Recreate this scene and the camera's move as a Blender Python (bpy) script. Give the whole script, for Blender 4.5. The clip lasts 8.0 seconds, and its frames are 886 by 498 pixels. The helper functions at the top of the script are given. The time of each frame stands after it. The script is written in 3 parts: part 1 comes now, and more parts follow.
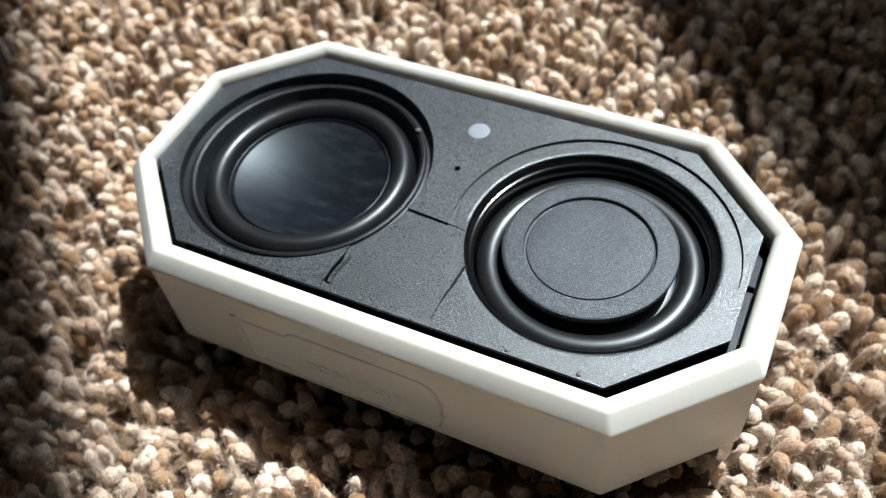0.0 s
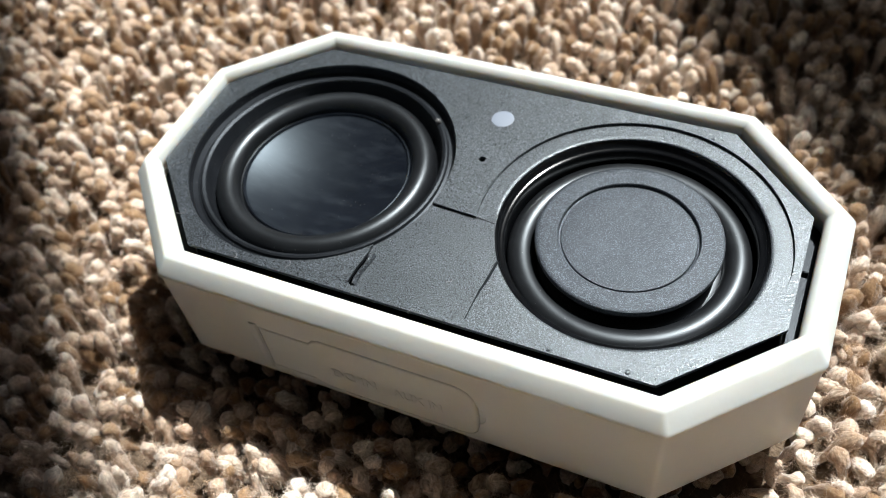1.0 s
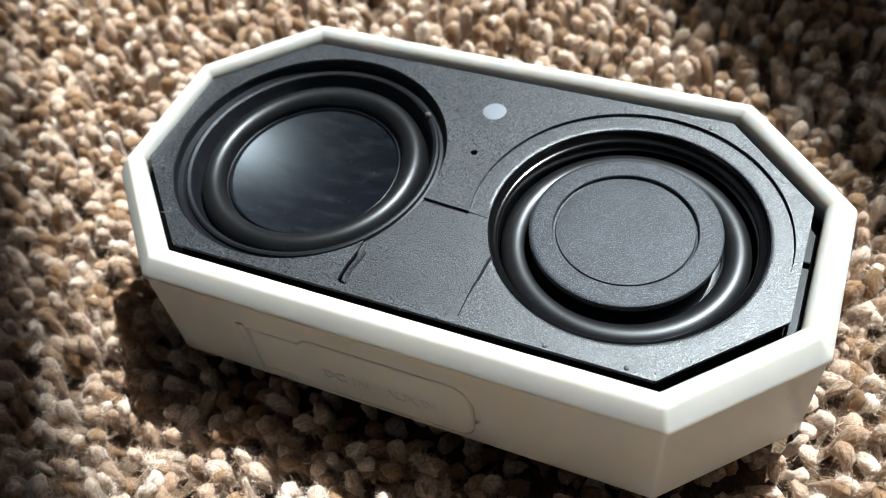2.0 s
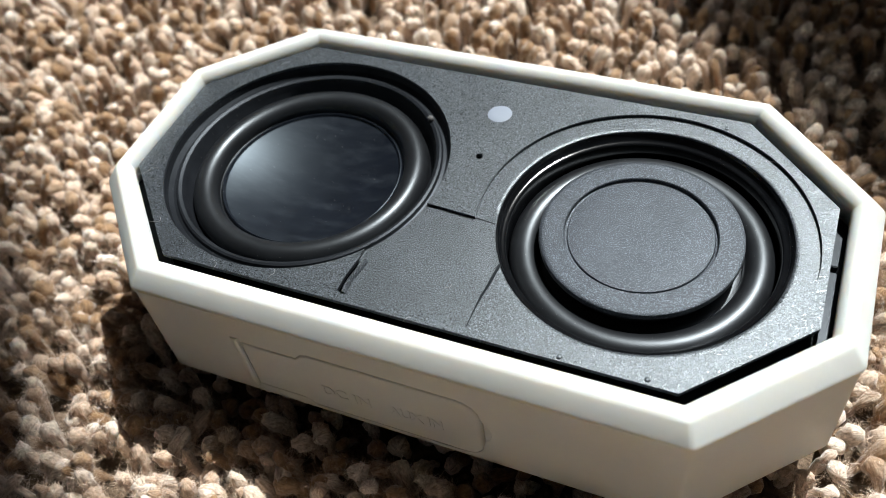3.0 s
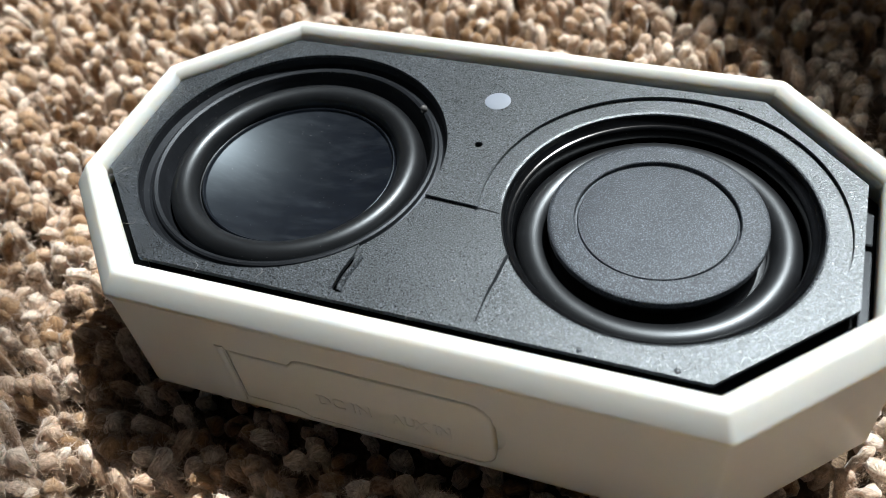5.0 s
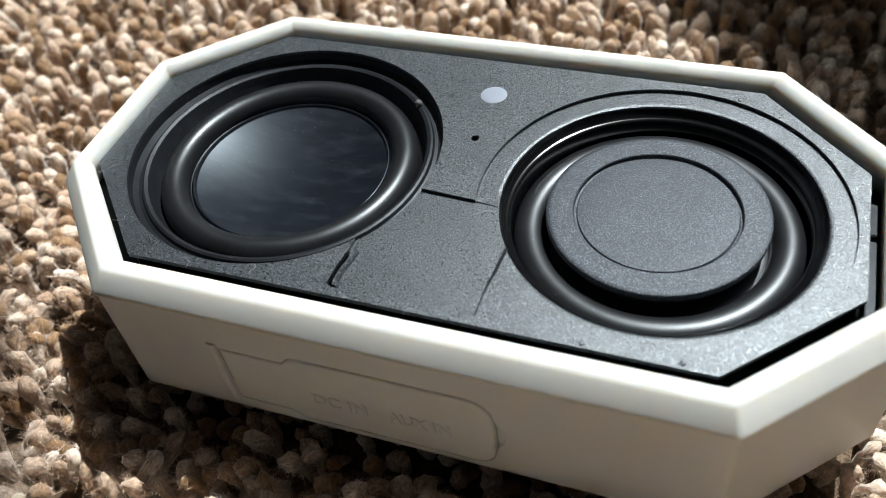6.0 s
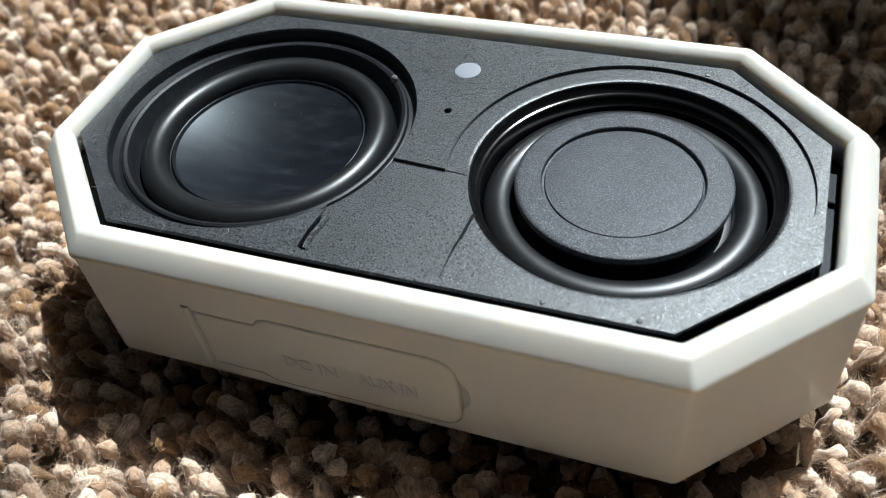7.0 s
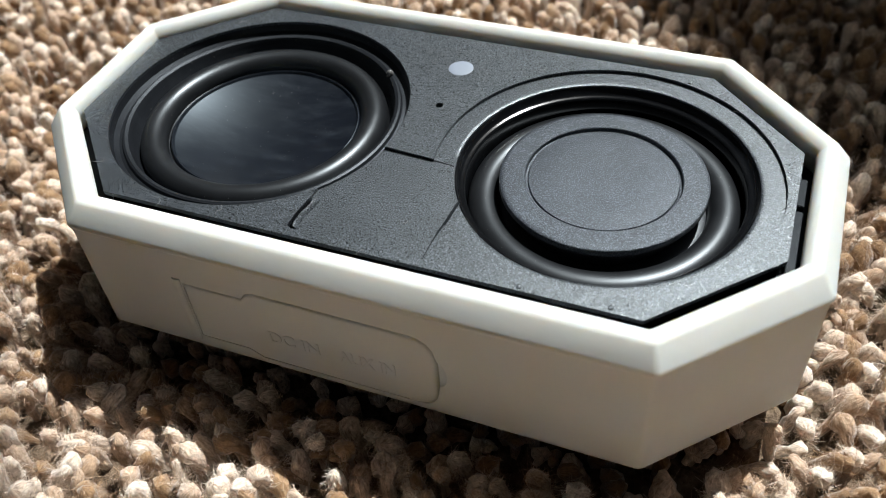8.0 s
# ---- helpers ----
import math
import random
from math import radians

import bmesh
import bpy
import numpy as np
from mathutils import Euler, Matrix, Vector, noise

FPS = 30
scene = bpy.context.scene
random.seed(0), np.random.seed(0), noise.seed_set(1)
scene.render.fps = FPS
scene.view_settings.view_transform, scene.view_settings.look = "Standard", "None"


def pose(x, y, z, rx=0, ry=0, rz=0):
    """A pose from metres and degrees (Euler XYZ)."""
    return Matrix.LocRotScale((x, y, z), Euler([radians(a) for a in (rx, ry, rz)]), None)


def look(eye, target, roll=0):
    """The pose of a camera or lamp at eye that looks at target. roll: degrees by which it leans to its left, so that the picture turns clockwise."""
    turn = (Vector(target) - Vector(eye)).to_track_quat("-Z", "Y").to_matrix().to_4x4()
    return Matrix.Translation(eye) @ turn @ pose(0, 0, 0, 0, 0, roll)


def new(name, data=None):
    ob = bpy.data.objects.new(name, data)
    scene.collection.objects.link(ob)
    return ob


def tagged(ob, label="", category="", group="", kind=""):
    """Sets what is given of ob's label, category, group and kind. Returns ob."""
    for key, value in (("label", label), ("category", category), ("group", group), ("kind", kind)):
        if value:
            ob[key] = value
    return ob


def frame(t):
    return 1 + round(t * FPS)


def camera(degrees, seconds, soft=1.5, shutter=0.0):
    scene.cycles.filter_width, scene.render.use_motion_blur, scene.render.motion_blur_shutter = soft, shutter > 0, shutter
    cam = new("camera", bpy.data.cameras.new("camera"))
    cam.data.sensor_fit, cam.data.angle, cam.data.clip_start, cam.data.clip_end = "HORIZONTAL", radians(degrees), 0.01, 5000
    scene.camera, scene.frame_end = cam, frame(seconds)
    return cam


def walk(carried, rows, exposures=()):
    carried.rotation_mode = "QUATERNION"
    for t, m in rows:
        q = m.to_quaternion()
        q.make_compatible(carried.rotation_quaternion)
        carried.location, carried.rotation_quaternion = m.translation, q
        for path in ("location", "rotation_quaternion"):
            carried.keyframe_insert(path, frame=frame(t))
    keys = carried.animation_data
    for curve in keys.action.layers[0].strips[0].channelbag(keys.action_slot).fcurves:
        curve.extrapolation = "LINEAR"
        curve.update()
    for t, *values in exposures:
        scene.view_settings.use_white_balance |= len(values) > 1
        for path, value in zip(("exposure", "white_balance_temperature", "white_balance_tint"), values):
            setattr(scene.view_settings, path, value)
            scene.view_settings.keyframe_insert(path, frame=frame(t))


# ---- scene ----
# ---- camera ----
cam = camera(53.34, 8.0, soft=0.8)
MM = 0.001
# close focus on the speaker
cam.data.dof.use_dof = True
cam.data.dof.focus_distance = 0.132
cam.data.dof.aperture_fstop = 23.0
# seconds, eye x y z in millimetres, yaw, pitch, roll in degrees
ROWS = [
    (0.0, 54.68, -91.76, 141.49, 31.104, -50.962, -7.564),
    (0.5, 50.45, -90.98, 138.78, 30.968, -51.133, -7.892),
    (1.0, 47.22, -89.72, 134.37, 30.835, -50.885, -9.511),
    (1.5, 46.68, -88.90, 132.15, 30.480, -51.039, -9.626),
    (1.7, 46.67, -88.79, 131.60, 30.521, -50.892, -9.881),
    (2.8, 44.85, -86.57, 126.19, 29.057, -50.238, -9.173),
    (3.0, 43.10, -86.39, 123.98, 29.271, -49.539, -9.644),
    (3.5, 39.73, -86.77, 118.24, 27.821, -48.270, -9.145),
    (4.0, 37.74, -86.29, 116.43, 27.084, -48.195, -9.360),
    (4.5, 37.63, -86.16, 115.02, 26.610, -47.997, -9.256),
    (4.7, 38.03, -85.85, 113.96, 26.805, -47.806, -9.408),
    (5.8, 36.16, -86.41, 110.75, 24.953, -47.384, -8.338),
    (6.0, 36.23, -86.46, 109.63, 25.220, -47.098, -8.655),
    (6.5, 35.57, -86.14, 108.35, 25.009, -46.853, -8.884),
    (6.7, 36.40, -86.28, 107.88, 25.090, -46.455, -8.828),
    (6.8, 37.87, -88.00, 107.41, 25.113, -46.177, -8.862),
    (6.9, 40.72, -90.08, 107.20, 25.113, -46.802, -8.524),
    (7.0, 42.20, -90.79, 107.17, 25.236, -46.564, -8.201),
    (7.5, 44.00, -93.86, 107.98, 24.172, -46.316, -5.983),
    (8.0, 46.02, -96.17, 107.49, 24.683, -45.531, -5.152),
]
walk(cam, [(t, pose(x * MM, y * MM, z * MM, 0, 0, yaw) @ pose(0, 0, 0, 90 + pitch) @ pose(0, 0, 0, 0, 0, roll))
           for t, x, y, z, yaw, pitch, roll in ROWS], [(0.0, 0.80), (1.5, 0.80), (3.5, 0.73), (8.0, 0.68)])

# ---- light: sun and sky through one window ----
SUN = Vector((0.19, 0.53, 1.0)).normalized()
world = bpy.data.worlds.new("sky")
scene.world = world
world.use_nodes = True
sky = world.node_tree.nodes.new("ShaderNodeTexSky")
sky.sky_type = "NISHITA"
sky.sun_disc = False
sky.sun_elevation = math.asin(SUN.z)
sky.sun_rotation = math.atan2(SUN.x, SUN.y)
back = world.node_tree.nodes["Background"]
back.inputs["Strength"].default_value = 0.1
world.node_tree.links.new(sky.outputs["Color"], back.inputs["Color"])

sun = new("sun", bpy.data.lights.new("sun", "SUN"))
sun.data.energy, sun.data.angle, sun.data.color = 5.0, radians(0.55), (0.98, 1.0, 0.985)
sun.matrix_world = look(SUN * 3, (0, 0, 0))

# the window wall runs along U; N points out through the window
U, N = Vector((0.722, -0.692, 0)).normalized(), Vector((0.692, 0.722, 0)).normalized()
WALL, THICK = 0.60, 0.15
SILL, HEAD, LEFT, RIGHT = 1.018, 1.601, -0.95, 0.55
# area lamp added outside the opening, standing in for the sky's light
glow = new("sky_fill", bpy.data.lights.new("sky_fill", "AREA"))
glow.data.shape, glow.data.size, glow.data.size_y = "RECTANGLE", RIGHT - LEFT - 0.04, HEAD - SILL - 0.04
glow.data.energy, glow.data.color = 1.3, (0.92, 0.96, 1.0)
mid = U * ((LEFT + RIGHT) / 2) + N * (WALL + THICK + 0.03) + Vector((0, 0, (SILL + HEAD) / 2 + 0.30))
glow.matrix_world = look(mid, Vector((0, 0, 0)) + U * ((LEFT + RIGHT) / 2) - N * 0.3)


# ---- materials ----
def material(name):
    m = bpy.data.materials.new(name)
    m.use_nodes = True
    return m, m.node_tree.nodes, m.node_tree.links, m.node_tree.nodes["Principled BSDF"]


def noise_node(nodes, links, scale, detail=3.0, rough=0.55, coords="Object", stretch=None):
    tc = nodes.new("ShaderNodeTexCoord")
    n = nodes.new("ShaderNodeTexNoise")
    n.inputs["Scale"].default_value, n.inputs["Detail"].default_value, n.inputs["Roughness"].default_value = scale, detail, rough
    if stretch:
        mp = nodes.new("ShaderNodeMapping")
        mp.inputs["Scale"].default_value = stretch
        links.new(tc.outputs[coords], mp.inputs["Vector"])
        links.new(mp.outputs["Vector"], n.inputs["Vector"])
    else:
        links.new(tc.outputs[coords], n.inputs["Vector"])
    return n


def ramp_node(nodes, links, source, stops):
    r = nodes.new("ShaderNodeValToRGB")
    el = r.color_ramp.elements
    while len(el) < len(stops):
        el.new(0.5)
    for e, (p, c) in zip(el, stops):
        e.position, e.color = p, (*c, 1) if len(c) == 3 else c
    links.new(source, r.inputs["Fac"])
    return r


def bump_node(nodes, links, height, strength, distance, normal=None):
    b = nodes.new("ShaderNodeBump")
    b.inputs["Strength"].default_value, b.inputs["Distance"].default_value = strength, distance
    links.new(height, b.inputs["Height"])
    if normal:
        links.new(normal, b.inputs["Normal"])
    return b


def specks(nodes, links, scale, size):
    """Sparse dust specks: 1 on a speck, 0 elsewhere."""
    tc = nodes.new("ShaderNodeTexCoord")
    v = nodes.new("ShaderNodeTexVoronoi")
    v.inputs["Scale"].default_value = scale
    links.new(tc.outputs["Object"], v.inputs["Vector"])
    near = nodes.new("ShaderNodeMath")
    near.operation = "LESS_THAN"
    links.new(v.outputs["Distance"], near.inputs[0])
    near.inputs[1].default_value = size
    few = nodes.new("ShaderNodeMath")
    few.operation = "GREATER_THAN"
    sep = nodes.new("ShaderNodeSeparateColor")
    links.new(v.outputs["Color"], sep.inputs["Color"])
    links.new(sep.outputs["Red"], few.inputs[0])
    few.inputs[1].default_value = 0.72
    both = nodes.new("ShaderNodeMath")
    both.operation = "MULTIPLY"
    links.new(near.outputs[0], both.inputs[0])
    links.new(few.outputs[0], both.inputs[1])
    return both.outputs[0]


def black_plastic(name, base, rough, grain, grain_strength, dust=0.0, smear=0.0, grain_scale=3200.0, tint=(1, 1, 1), grain_glint=0.0, gloss=0.5):
    """Black moulding: fine grain with painted glints, faint smears, sparse dust."""
    m, nodes, links, p = material(name)
    p.inputs["Specular Tint"].default_value = (*tint, 1)
    p.inputs["Specular IOR Level"].default_value = gloss
    wide = noise_node(nodes, links, 90, 4)
    col = ramp_node(nodes, links, wide.outputs["Fac"], [(0.3, [c * 0.8 for c in base]), (0.7, [c * 1.25 for c in base])])
    colour = col.outputs["Color"]
    if grain_glint:
        # the grain's sparkle, painted as bright specks in the base colour
        fine = noise_node(nodes, links, grain_scale * 0.9, 2, 0.6)
        k = ramp_node(nodes, links, fine.outputs["Fac"], [(0.38, (1 - 0.4 * grain_glint,) * 3), (0.51, (0.92,) * 3), (0.59, (1 + 2.2 * grain_glint,) * 3), (0.66, (1 + 8 * grain_glint,) * 3)])
        mx = nodes.new("ShaderNodeMix")
        mx.data_type, mx.blend_type = "RGBA", "MULTIPLY"
        mx.inputs["Factor"].default_value = 1.0
        links.new(colour, mx.inputs["A"])
        links.new(k.outputs["Color"], mx.inputs["B"])
        colour = mx.outputs["Result"]
        shine = ramp_node(nodes, links, fine.outputs["Fac"], [(0.36, (gloss * (1 - 0.5 * grain_glint),) * 3), (0.52, (gloss * 0.9,) * 3), (0.66, (min(1.0, gloss * (1 + 2 * grain_glint)),) * 3)])
        links.new(shine.outputs["Color"], p.inputs["Specular IOR Level"])
    if smear:
        sm = noise_node(nodes, links, 260, 8, 0.72, stretch=(0.45, 1.7, 1))
        k = ramp_node(nodes, links, sm.outputs["Fac"], [(0.47, (0, 0, 0)), (0.62, (smear * 0.3,) * 3), (0.8, (smear, smear, smear))])
        mx = nodes.new("ShaderNodeMix")
        mx.data_type = "RGBA"
        links.new(k.outputs["Color"], mx.inputs["Factor"])
        links.new(colour, mx.inputs["A"])
        mx.inputs["B"].default_value = (0.16, 0.19, 0.22, 1)
        colour = mx.outputs["Result"]
    if dust:
        sp = specks(nodes, links, 1300, dust)
        mx = nodes.new("ShaderNodeMix")
        mx.data_type = "RGBA"
        links.new(sp, mx.inputs["Factor"])
        links.new(colour, mx.inputs["A"])
        mx.inputs["B"].default_value = (0.13, 0.13, 0.13, 1)
        colour = mx.outputs["Result"]
    links.new(colour, p.inputs["Base Color"])
    rn = noise_node(nodes, links, 240, 4)
    rr = nodes.new("ShaderNodeMapRange")
    rr.inputs["To Min"].default_value, rr.inputs["To Max"].default_value = rough - 0.05, rough + 0.06
    links.new(rn.outputs["Fac"], rr.inputs["Value"])
    links.new(rr.outputs["Result"], p.inputs["Roughness"])
    if grain_glint:
        # polished and matt grains side by side
        rr.inputs["From Min"].default_value, rr.inputs["From Max"].default_value = 0.36, 0.64
        rr.inputs["To Min"].default_value, rr.inputs["To Max"].default_value = rough - 0.19 * grain_glint, rough + 0.16 * grain_glint
        links.new(noise_node(nodes, links, grain_scale * 0.8, 2, 0.5).outputs["Fac"], rr.inputs["Value"])
    height = noise_node(nodes, links, grain_scale, 2).outputs["Fac"]
    b = bump_node(nodes, links, height, grain_strength, grain)
    links.new(b.outputs["Normal"], p.inputs["Normal"])
    return m


def white_plastic():
    m, nodes, links, p = material("white_plastic")
    wide = noise_node(nodes, links, 60, 4)
    col = ramp_node(nodes, links, wide.outputs["Fac"], [(0.3, (0.602, 0.630, 0.604)), (0.75, (0.652, 0.680, 0.654))])
    links.new(col.outputs["Color"], p.inputs["Base Color"])
    rn = noise_node(nodes, links, 500, 4)
    rr = nodes.new("ShaderNodeMapRange")
    rr.inputs["To Min"].default_value, rr.inputs["To Max"].default_value = 0.34, 0.5
    links.new(rn.outputs["Fac"], rr.inputs["Value"])
    links.new(rr.outputs["Result"], p.inputs["Roughness"])
    p.subsurface_method = "BURLEY"
    p.inputs["Subsurface Weight"].default_value = 1.0
    p.inputs["Subsurface Radius"].default_value = (1.0, 0.68, 0.32)
    p.inputs["Subsurface Scale"].default_value = 0.0016
    g = noise_node(nodes, links, 1400, 3)
    b = bump_node(nodes, links, g.outputs["Fac"], 0.12, 0.0001)
    links.new(b.outputs["Normal"], p.inputs["Normal"])
    return m


def yarn(name, twist=True, light=1.0):
    """Wool-like carpet yarn, each tuft of its own shade."""
    m, nodes, links, p = material(name)
    geo = nodes.new("ShaderNodeAttribute")
    geo.attribute_name = "shade"
    col = ramp_node(nodes, links, geo.outputs["Fac"],
                    [(0.0, (0.20, 0.108, 0.042)), (0.22, (0.38, 0.252, 0.142)), (0.42, (0.54, 0.410, 0.312)),
                     (0.72, (0.68, 0.572, 0.480)), (1.0, (0.86, 0.785, 0.715))])
    n = noise_node(nodes, links, 1500, 5, 0.7)
    k = ramp_node(nodes, links, n.outputs["Fac"], [(0.3, (0.6 * light, 0.57 * light, 0.54 * light)), (0.7, (1.1 * light, 1.1 * light, 1.1 * light))])
    mul = nodes.new("ShaderNodeMix")
    mul.data_type, mul.blend_type = "RGBA", "MULTIPLY"
    mul.inputs["Factor"].default_value = 1.0
    links.new(col.outputs["Color"], mul.inputs["A"])
    links.new(k.outputs["Color"], mul.inputs["B"])
    streak = noise_node(nodes, links, 1.0, 4, 0.65, "UV", (22, 7.0, 1)) if twist else noise_node(nodes, links, 400, 2)
    ks = ramp_node(nodes, links, streak.outputs["Fac"], [(0.32, (0.50, 0.40, 0.31)), (0.5, (0.95, 0.92, 0.88)), (0.68, (1.25, 1.25, 1.25))])
    mul2 = nodes.new("ShaderNodeMix")
    mul2.data_type, mul2.blend_type = "RGBA", "MULTIPLY"
    mul2.inputs["Factor"].default_value = 1.0
    links.new(mul.outputs["Result"], mul2.inputs["A"])
    links.new(ks.outputs["Color"], mul2.inputs["B"])
    links.new(mul2.outputs["Result"], p.inputs["Base Color"])
    p.inputs["Roughness"].default_value = 0.75
    p.inputs["Subsurface Weight"].default_value = 0.25 if twist else 0.0
    p.inputs["Subsurface Radius"].default_value = (1.0, 0.7, 0.5)
    p.inputs["Subsurface Scale"].default_value = 0.0008
    p.inputs["Sheen Weight"].default_value = 0.5
    p.inputs["Sheen Roughness"].default_value = 0.4
    if twist:
        w = noise_node(nodes, links, 1.0, 3, 0.6, "UV", (14, 5.0, 1))
        b = bump_node(nodes, links, w.outputs["Fac"], 0.6, 0.0005)
        f = noise_node(nodes, links, 2200, 5, 0.7)
        b2 = bump_node(nodes, links, f.outputs["Fac"], 0.7, 0.0003, b.outputs["Normal"])
        links.new(b2.outputs["Normal"], p.inputs["Normal"])
    return m


def painted_wall(name, base):
    m, nodes, links, p = material(name)
    n = noise_node(nodes, links, 6, 4)
    c = ramp_node(nodes, links, n.outputs["Fac"], [(0.3, [x * 0.95 for x in base]), (0.7, base)])
    links.new(c.outputs["Color"], p.inputs["Base Color"])
    p.inputs["Roughness"].default_value = 0.8
    g = noise_node(nodes, links, 300, 3)
    b = bump_node(nodes, links, g.outputs["Fac"], 0.2, 0.0005)
    links.new(b.outputs["Normal"], p.inputs["Normal"])
    return m


def carpet_backing():
    m, nodes, links, p = material("carpet_backing")
    n = noise_node(nodes, links, 260, 5, 0.7)
    c = ramp_node(nodes, links, n.outputs["Fac"], [(0.3, (0.07, 0.045, 0.025)), (0.55, (0.16, 0.11, 0.07)), (0.75, (0.3, 0.22, 0.16))])
    links.new(c.outputs["Color"], p.inputs["Base Color"])
    p.inputs["Roughness"].default_value = 0.9
    b = bump_node(nodes, links, n.outputs["Fac"], 0.8, 0.004)
    links.new(b.outputs["Normal"], p.inputs["Normal"])
    return m


WHITE = white_plastic()
BLUE = (0.80, 0.90, 1.0)
PLATE = black_plastic("black_grained_plastic", (0.0120, 0.0138, 0.0165), 0.39, 0.00012, 0.5, dust=0.06, grain_scale=5600, tint=(0.84, 0.94, 1.0), grain_glint=0.75, gloss=0.90)
GLOSSY = black_plastic("black_glossy_plastic", (0.006, 0.007, 0.008), 0.32, 0.0001, 0.25, dust=0.06, grain_scale=4000, tint=BLUE, gloss=0.16)
BASKET = black_plastic("black_gloss_basket", (0.003, 0.0033, 0.004), 0.15, 0.00005, 0.1, dust=0.08, smear=0.04, grain_scale=3000, gloss=0.4)
RUBBER = black_plastic("black_rubber", (0.0065, 0.007, 0.008), 0.37, 0.0001, 0.13, dust=0.09, smear=0.06, grain_scale=4500, tint=(0.84, 0.93, 1.0), gloss=0.55)
LEDGE = black_plastic("black_matt_plastic", (0.008, 0.009, 0.011), 0.42, 0.0001, 0.35, dust=0.11, smear=0.07, grain_scale=4500, tint=BLUE, gloss=0.27)
CONE = black_plastic("black_coated_cone", (0.003, 0.004, 0.007), 0.40, 0.00002, 0.15, dust=0.085, smear=0.12, grain_scale=1500, tint=(0.72, 0.88, 1.0), gloss=0.34)
CAP = black_plastic("black_cap_plastic", (0.018, 0.021, 0.026), 0.43, 0.00018, 0.45, dust=0.06, smear=0.10, grain_scale=6500, tint=BLUE, grain_glint=0.42, gloss=0.46)
YARN = yarn("carpet_yarn", True, 1.18)
FIBRE = yarn("carpet_fibre", False, 1.28)
BACKING = carpet_backing()
PAINT = painted_wall("wall_paint", (0.46, 0.45, 0.43))
CEIL = painted_wall("ceiling_paint", (0.62, 0.61, 0.59))
led_mat, _n, _l, _p = material("milky_lens")
_p.inputs["Base Color"].default_value = (0.185, 0.215, 0.265, 1)
_p.inputs["Roughness"].default_value = 0.6
_p.inputs["Subsurface Weight"].default_value = 0.3
_p.inputs["Subsurface Radius"].default_value = (0.001, 0.001, 0.001)
LINT, _n, _l, _p = material("pale_lint")
_p.inputs["Base Color"].default_value = (0.30, 0.30, 0.30, 1)
_p.inputs["Roughness"].default_value = 0.7
glue_mat, _n, _l, _p = material("clear_glue")
_p.inputs["Base Color"].default_value = (0.12, 0.12, 0.12, 1)
_p.inputs["Roughness"].default_value = 0.12


# ---- mesh helpers ----
def mesh_of(name, bm, mat, angle=35):
    bmesh.ops.recalc_face_normals(bm, faces=bm.faces)
    me = bpy.data.meshes.new(name)
    for f in bm.faces:
        f.smooth = True
    bm.to_mesh(me)
    bm.free()
    me.set_sharp_from_angle(angle=radians(angle))
    me.materials.append(mat)
    return me


def part(name, bm, mat, parent, label="", angle=35):
    ob = new(name, mesh_of(name, bm, mat, angle))
    ob.parent = parent
    return tagged(ob, label) if label else ob


def loft(rings, closed_ends=(False, False)):
    """A skin over closed rings of equal length."""
    bm = bmesh.new()
    vs = [[bm.verts.new(p) for p in ring] for ring in rings]
    n = len(vs[0])
    for a, b in zip(vs, vs[1:]):
        for i in range(n):
            bm.faces.new((a[i], a[(i + 1) % n], b[(i + 1) % n], b[i]))
    if closed_ends[0]:
        bm.faces.new(vs[0])
    if closed_ends[1]:
        bm.faces.new(vs[-1])
    return bm


def revolve(cx, cy, profile, segs=128, cap=False):
    """Turn a profile of (radius, height) in millimetres round an upright axis."""
    rings = [[((cx + r * math.cos(a)) * MM, (cy + r * math.sin(a)) * MM, z * MM)
              for a in (2 * math.pi * i / segs for i in range(segs))] for r, z in profile]
    return loft(rings, (False, cap))


def circle(cx, cy, r, a0=0.0, a1=360.0, segs=128):
    n = max(4, round(segs * abs(a1 - a0) / 360))
    return [(cx + r * math.cos(radians(a0 + (a1 - a0) * i / n)), cy + r * math.sin(radians(a0 + (a1 - a0) * i / n)))
            for i in range(n + (abs(a1 - a0) < 359.9))]


def sheet(outer, holes, z, depth, place=None):
    """A plate with holes: top face, and side walls going down by depth. Millimetres."""
    place = place or (lambda x, y, h: (x * MM, y * MM, h * MM))
    bm = bmesh.new()
    edges, loops = [], []
    for loop in (outer, *holes):
        vs = [bm.verts.new(place(x, y, z)) for x, y in loop]
        loops.append(vs)
        edges += [bm.edges.new((a, b)) for a, b in zip(vs, vs[1:] + vs[:1])]
    bmesh.ops.triangle_fill(bm, edges=edges, use_beauty=True, use_dissolve=False)
    for vs, loop in zip(loops, (outer, *holes)):
        low = [bm.verts.new(place(x, y, z - depth)) for x, y in loop]
        n = len(vs)
        for i in range(n):
            bm.faces.new((vs[i], vs[(i + 1) % n], low[(i + 1) % n], low[i]))
    return bm


def octagon(front, back, left, right, cx, cy):
    return [(left + cx, front), (right - cx, front), (right, front + cy), (right, back - cy),
            (right - cx, back), (left + cx, back), (left, back - cy), (left, front + cy)]


# the rim's inner edge, half sizes and corner cuts in millimetres
HALF_L, HALF_W, CUT_X, CUT_Y = 56.0, 27.47, 15.87, 15.82


